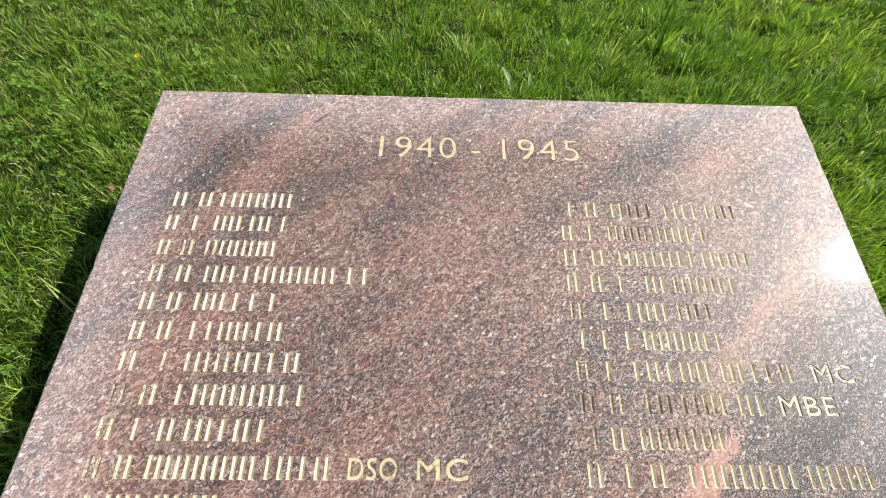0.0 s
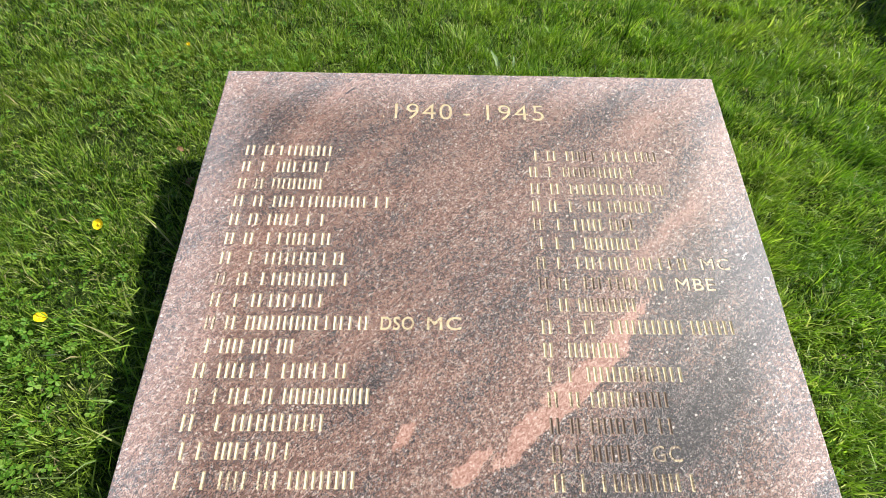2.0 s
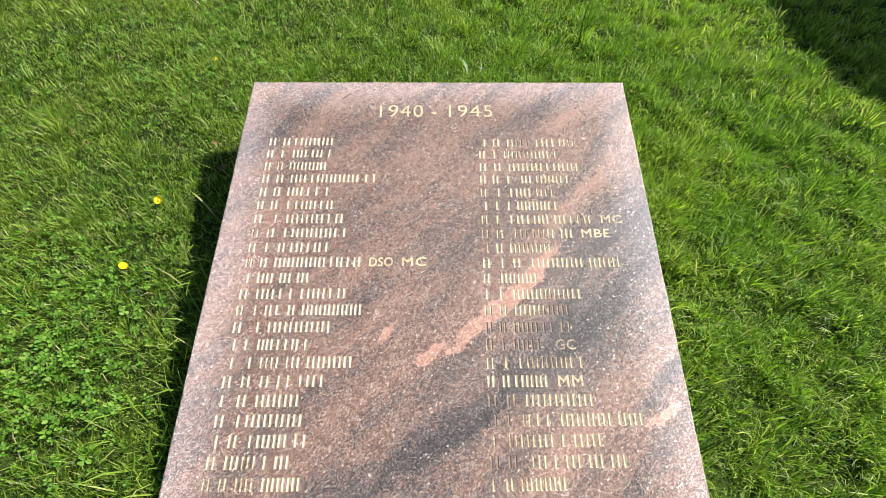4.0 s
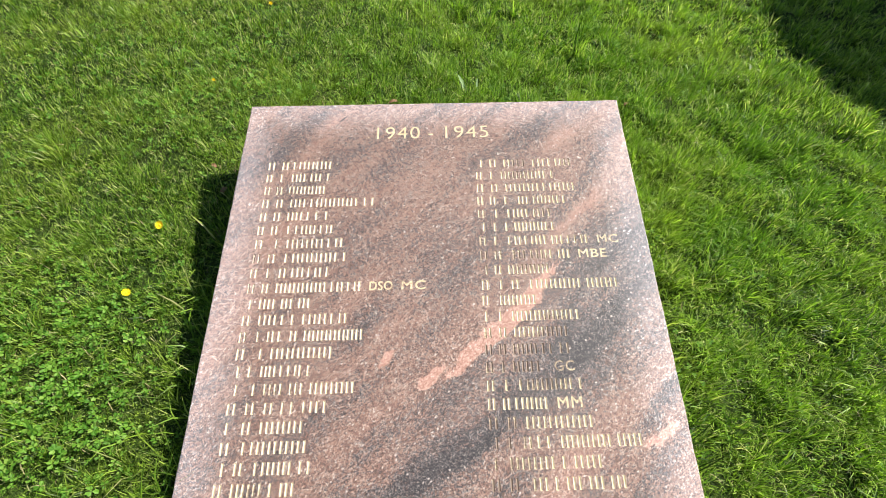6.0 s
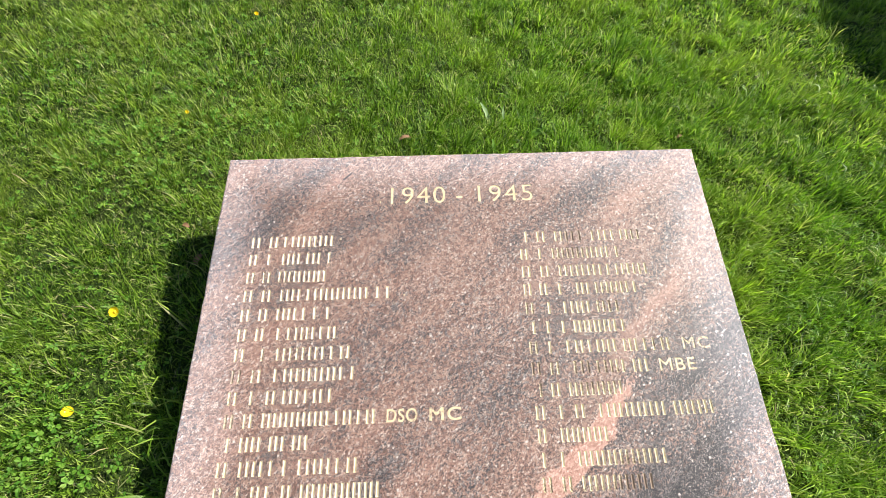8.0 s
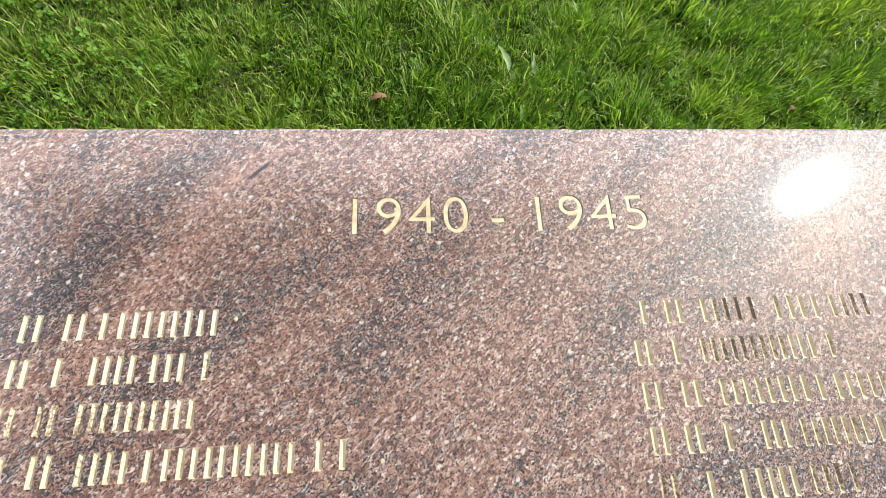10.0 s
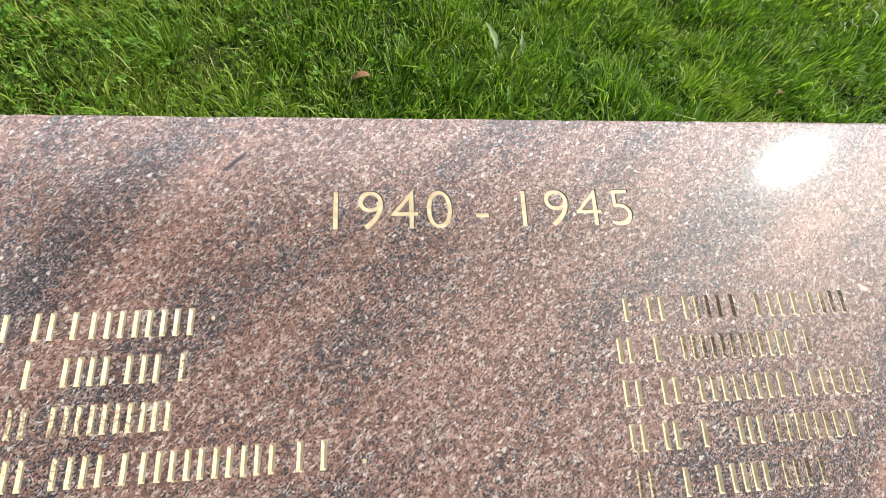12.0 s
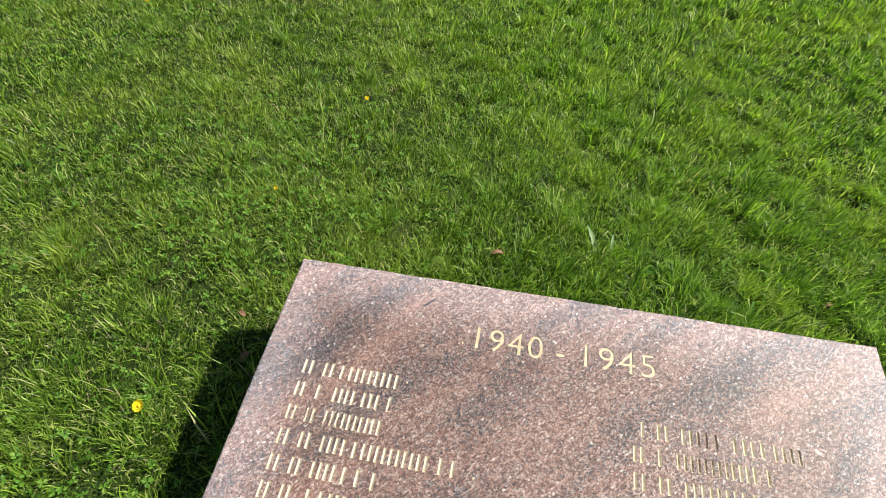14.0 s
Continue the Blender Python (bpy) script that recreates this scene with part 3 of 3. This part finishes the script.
def build_grass():
    rng = np.random.default_rng(4)
    far = lambda x, y: np.hypot(x, y + 0.45)
    thick = lambda x, y: sward(x, y) * np.clip(1.5 - 0.55 * far(x, y), 0.34, 1.0)
    # tufts of many blades, with short single blades between them
    tx, ty = grow(rng, 205000, (-4.4, 4.4, -3.6, 4.4), lambda x, y: rng.random(len(x)) < thick(x, y))
    sx, sy = grow(rng, 3300000, (-4.4, 4.4, -3.6, 4.4), lambda x, y: rng.random(len(x)) < thick(x, y))
    cx, cy = np.concatenate([tx, sx]), np.concatenate([ty, sy])
    tuft = np.arange(len(cx)) < len(tx)
    clump, wide = waves(cx, cy, 4.5, 21, 3), waves(cx, cy, 0.8, 22, 2)
    side = 1 / (1 + np.exp(-5.0 * (cx + 0.3 * cy)))
    vigour = np.where(tuft, rng.lognormal(-0.05, 0.35, len(cx)), 0.66)
    lush = np.clip(0.20 + 0.40 * side + 0.14 * wide + 0.52 * clump + 0.30 * np.exp(-((cy - 0.15) / 0.4) ** 2 - (cx / 0.9) ** 2) + rng.normal(0, 0.16, len(cx)), 0.0, 1.3)
    many = np.where(tuft, rng.poisson(np.clip(18 * vigour + 7 * clump, 3, 50)), 1)
    fall = 1.9 - 2.2 * side + 1.5 * waves(cx, cy, 1.2, 23, 2) + 1.7 * waves(cx, cy, 5.0, 24, 2) + rng.normal(0, 1.2, len(cx))
    own = np.repeat(np.arange(len(cx)), many)
    n = len(own)
    spread = np.where(tuft, 0.0085, 0.003)[own] * np.sqrt(vigour[own])
    ox, oy = rng.normal(0, 1, n), rng.normal(0, 1, n)
    x, y, lush, vigour = cx[own] + ox * spread, cy[own] + oy * spread, lush[own], vigour[own]
    # blades splay out from the middle of their tuft, which leans as a whole
    azimuth = np.arctan2(0.75 * oy + 0.7 * np.sin(fall[own]) + rng.normal(0, 0.55, n), 0.75 * ox + 0.7 * np.cos(fall[own]) + rng.normal(0, 0.55, n))
    length = (0.0140 + 0.0185 * lush) * vigour**0.7 * rng.lognormal(0.0, 0.33, n)
    width = rng.uniform(0.0010, 0.0025, n) * (0.85 + 0.25 * lush)
    lean = np.clip(0.45 + 0.28 * np.hypot(ox, oy) + rng.normal(0.08, 0.30, n), 0.05, 1.6)
    afar = np.clip(far(x, y) - 1.0, 0, 2.5)
    width, length = width * (1 + 0.70 * afar), length * (1 + 0.12 * afar)
    ok = ~inside_stone(x, y, 0.003)
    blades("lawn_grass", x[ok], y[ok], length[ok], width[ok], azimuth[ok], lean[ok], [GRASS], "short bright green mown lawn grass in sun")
    # long stray blades along the stone's foot and in tufts
    m = 560
    y1 = rng.uniform(-1.05, 0.05, m)
    beside = np.where(rng.random(m) < 0.72, -1.0, 1.0)
    x1 = beside * (HALF + 0.012 + np.abs(rng.normal(0, 0.045, m))) + SKEW * y1
    blades("long_grass", x1, y1, rng.uniform(0.05, 0.125, m) * np.clip(0.65 - 0.5 * y1, 0.35, 1.1), rng.uniform(0.0018, 0.0034, m), rng.uniform(0, 2 * np.pi, m), rng.uniform(0.5, 1.2, m), [GRASS], "long unmown grass blades along the stone's foot")
    # dead straws
    m = 3500
    x2, y2 = grow(rng, m, (-2.3, 1.8, -1.0, 2.2), lambda a, b: sward(a, b) > 0.5)
    blades("dead_grass", x2, y2, rng.uniform(0.02, 0.05, len(x2)), rng.uniform(0.0008, 0.0018, len(x2)), rng.uniform(0, 2 * np.pi, len(x2)), rng.uniform(0.9, 1.5, len(x2)), [STRAW], "dry straw-coloured dead grass blades in the lawn")


build_grass()


def build_clover():
    """Small three-part leaves in patches among the grass."""
    rng = np.random.default_rng(9)
    x, y = grow(rng, 150000, (-2.2, 1.7, -1.0, 2.1), lambda a, b: a == a)
    bed = np.exp(-(((x + 0.80) / 0.24) ** 2 + ((y + 0.66) / 0.24) ** 2)) + 0.35 * np.exp(-(((x + 0.75) / 0.4) ** 2 + ((y - 0.35) / 0.3) ** 2))
    field = waves(x, y, 1.3, 31, 3) - 0.45 * x + 0.15
    keep = rng.random(len(x)) < np.clip(0.09 * field + 0.42 * bed, 0.02, 0.5)
    x, y = x[keep], y[keep]
    n = len(x)
    z = lawn_height(x, y) + rng.uniform(0.010, 0.026, n)
    size = rng.uniform(0.0028, 0.0055, n) * (1 + 0.45 * np.clip(bed[keep], 0, 1))
    turn, tx, ty = rng.uniform(0, 2 * np.pi, n), rng.normal(0, 0.35, n), rng.normal(0, 0.35, n)
    v = []
    for leaf in range(3):
        a = turn + leaf * 2 * np.pi / 3
        c, s = np.cos(a), np.sin(a)
        for r, o, up in ((0.05, 0.0, 0.0), (0.75, -0.62, 0.22), (1.35, -0.45, 0.25), (1.25, 0.0, 0.0), (1.35, 0.45, 0.25), (0.75, 0.62, 0.22)):
            lx, ly = size * (r * c - o * s), size * (r * s + o * c)
            v.append(np.stack([x + lx, y + ly, z + size * up + lx * tx + ly * ty], -1))
    v = np.stack(v, 1).reshape(-1, 3)
    k = (np.arange(n * 3) * 6)[:, None]
    faces = np.concatenate([k + np.array([0, 3, 2, 1]), k + np.array([0, 5, 4, 3])])
    ob = link_mesh("clover", v.tolist(), faces.tolist(), [CLOVER])
    tagged(ob, "small round green clover leaves among the lawn grass", "clover", kind="stuff")


build_clover()


# ---- flowers and single leaves ----
def build_buttercup():
    """A yellow five-petalled flower on a thin stem, its base at the origin."""
    root = new("buttercup")
    tagged(root, "small glossy yellow buttercup flower in the lawn", "flower", "buttercups in the lawn")
    h, r = 0.030, 0.0098
    verts, faces = [], []
    for i in range(6):
        for s in range(5):
            a = 2 * math.pi * s / 5
            verts.append((0.0009 * math.cos(a) + 0.004 * math.sin(i * 0.5), 0.0009 * math.sin(a), h * i / 5))
    for i in range(5):
        for s in range(5):
            faces.append((i * 5 + s, i * 5 + (s + 1) % 5, (i + 1) * 5 + (s + 1) % 5, (i + 1) * 5 + s))
    link_mesh("stem", verts, faces, [CLOVER], root, "thin green stem")
    ox = 0.004 * math.sin(2.5)
    for p in range(5):
        a = 2 * math.pi * p / 5
        pv, pf = [], []
        for i, (d, w, up) in enumerate(((0.08, 0.10, 0.0), (0.45, 0.46, 0.05), (0.80, 0.60, 0.22), (1.0, 0.34, 0.40))):
            for s in (-1, 0, 1):
                lx, ly = r * d, r * w * s
                pv.append((ox + lx * math.cos(a) - ly * math.sin(a), lx * math.sin(a) + ly * math.cos(a), h + r * (up + 0.10 * abs(s) * d)))
        for i in range(3):
            for s in range(2):
                pf.append((i * 3 + s, (i + 1) * 3 + s, (i + 1) * 3 + s + 1, i * 3 + s + 1))
        link_mesh("petal", pv, pf, [PETAL], root)
    bm = bmesh.new()
    bmesh.ops.create_icosphere(bm, subdivisions=1, radius=0.0032)
    for v in bm.verts:
        v.co = (v.co.x + ox, v.co.y, v.co.z * 0.7 + h + 0.0015)
    me = bpy.data.meshes.new("stamens")
    bm.to_mesh(me)
    bm.free()
    me.materials.append(STAMEN)
    o = new("stamens", me)
    o.parent = root
    return root


def plant_flowers():
    spots = [(-0.678, -0.234, 0.9, 20), (-0.697, -0.422, 0.9, 130), (-0.590, 0.795, 0.62, 70), (-0.677, 0.328, 0.45, 10), (-1.655, 1.305, 0.8, 200)]
    first = build_buttercup()
    for n, (x, y, size, turn) in enumerate(spots):
        z = float(lawn_height(np.array([x]), np.array([y]))[0])
        m = pose(x, y, z - 0.001, 24, -16, turn)
        tall = 1.0 if size > 0.85 else 1.45
        head = m @ Vector((0.0024, 0, 0.030 * tall))
        m = Matrix.Translation((x - head.x, y - head.y, 0)) @ m
        if n == 0:
            first.matrix_world = m
        else:
            ob = copy_thing(first, m)
            ob.scale = (size, size, tall)


plant_flowers()


def single_leaf(name, x, y, length, width, azimuth, lean, mat, label, category, z=None, lobes=0.0):
    """One broad leaf with a folded midrib, wavy margins and a little thickness of curl."""
    verts, faces, rows = [], [], 9
    for i in range(rows):
        t = i / (rows - 1)
        w = width / 2 * (math.sin(math.pi * min(1, 0.08 + t * 0.92)) ** 0.7) * (1 + lobes * math.sin(t * 22))
        bend = lean * (0.6 + 0.7 * t)
        px, pz = length * t * math.sin(bend), length * t * math.cos(bend)
        for s in (-1, -0.5, 0, 0.5, 1):
            verts.append((px - 0.25 * w * abs(s) * math.cos(bend), w * s, pz + 0.25 * w * abs(s) * math.sin(bend) + 0.0))
    for i in range(rows - 1):
        for s in range(4):
            faces.append((i * 5 + s, i * 5 + s + 1, (i + 1) * 5 + s + 1, (i + 1) * 5 + s))
    ob = link_mesh(name, verts, faces, [mat])
    for p in ob.data.polygons:
        p.use_smooth = True
    if z is None:
        z = float(lawn_height(np.array([x]), np.array([y]))[0]) - 0.003
    ob.matrix_world = pose(x, y, z, 0, 0, azimuth)
    return tagged(ob, label, category)


single_leaf("dandelion_leaf", 0.103, 0.335, 0.075, 0.0115, 112, 0.85, BROAD, "pale upright dandelion leaf in the grass", "leaf", lobes=0.22)
single_leaf("dandelion_leaf", 0.138, 0.338, 0.060, 0.007, 85, 0.8, BROAD, "pale toothed dandelion leaf in the grass", "leaf", lobes=0.25)
single_leaf("plantain_leaf", 0.205, 0.300, 0.070, 0.024, 35, 1.25, CLOVER, "broad flat green plantain leaf in the lawn", "leaf")
single_leaf("plantain_leaf", 0.105, 0.225, 0.050, 0.010, 95, 0.7, CLOVER, "narrow green plantain leaf beside the stone", "leaf")
single_leaf("plantain_leaf", 0.443, 0.230, 0.055, 0.011, 80, 0.6, CLOVER, "narrow bright plantain leaf beside the stone", "leaf")
single_leaf("plantain_leaf", 0.628, -0.150, 0.050, 0.012, 120, 0.9, CLOVER, "yellow-green plantain leaf beside the stone", "leaf")
for lx, ly, ll, lw, la in ((-0.141, 0.255, 0.034, 0.012, 20), (-0.565, -0.115, 0.030, 0.014, 75), (-0.60, -0.02, 0.022, 0.010, 150), (-0.31, 0.055, 0.024, 0.009, 100), (0.62, 0.30, 0.026, 0.010, 30)):
    single_leaf("fallen_leaf", lx, ly, ll, lw, la, 1.35, BROWN, "small dry brown fallen leaf lying in the grass", "leaf", z=float(lawn_height(np.array([lx]), np.array([ly]))[0]) + 0.010)
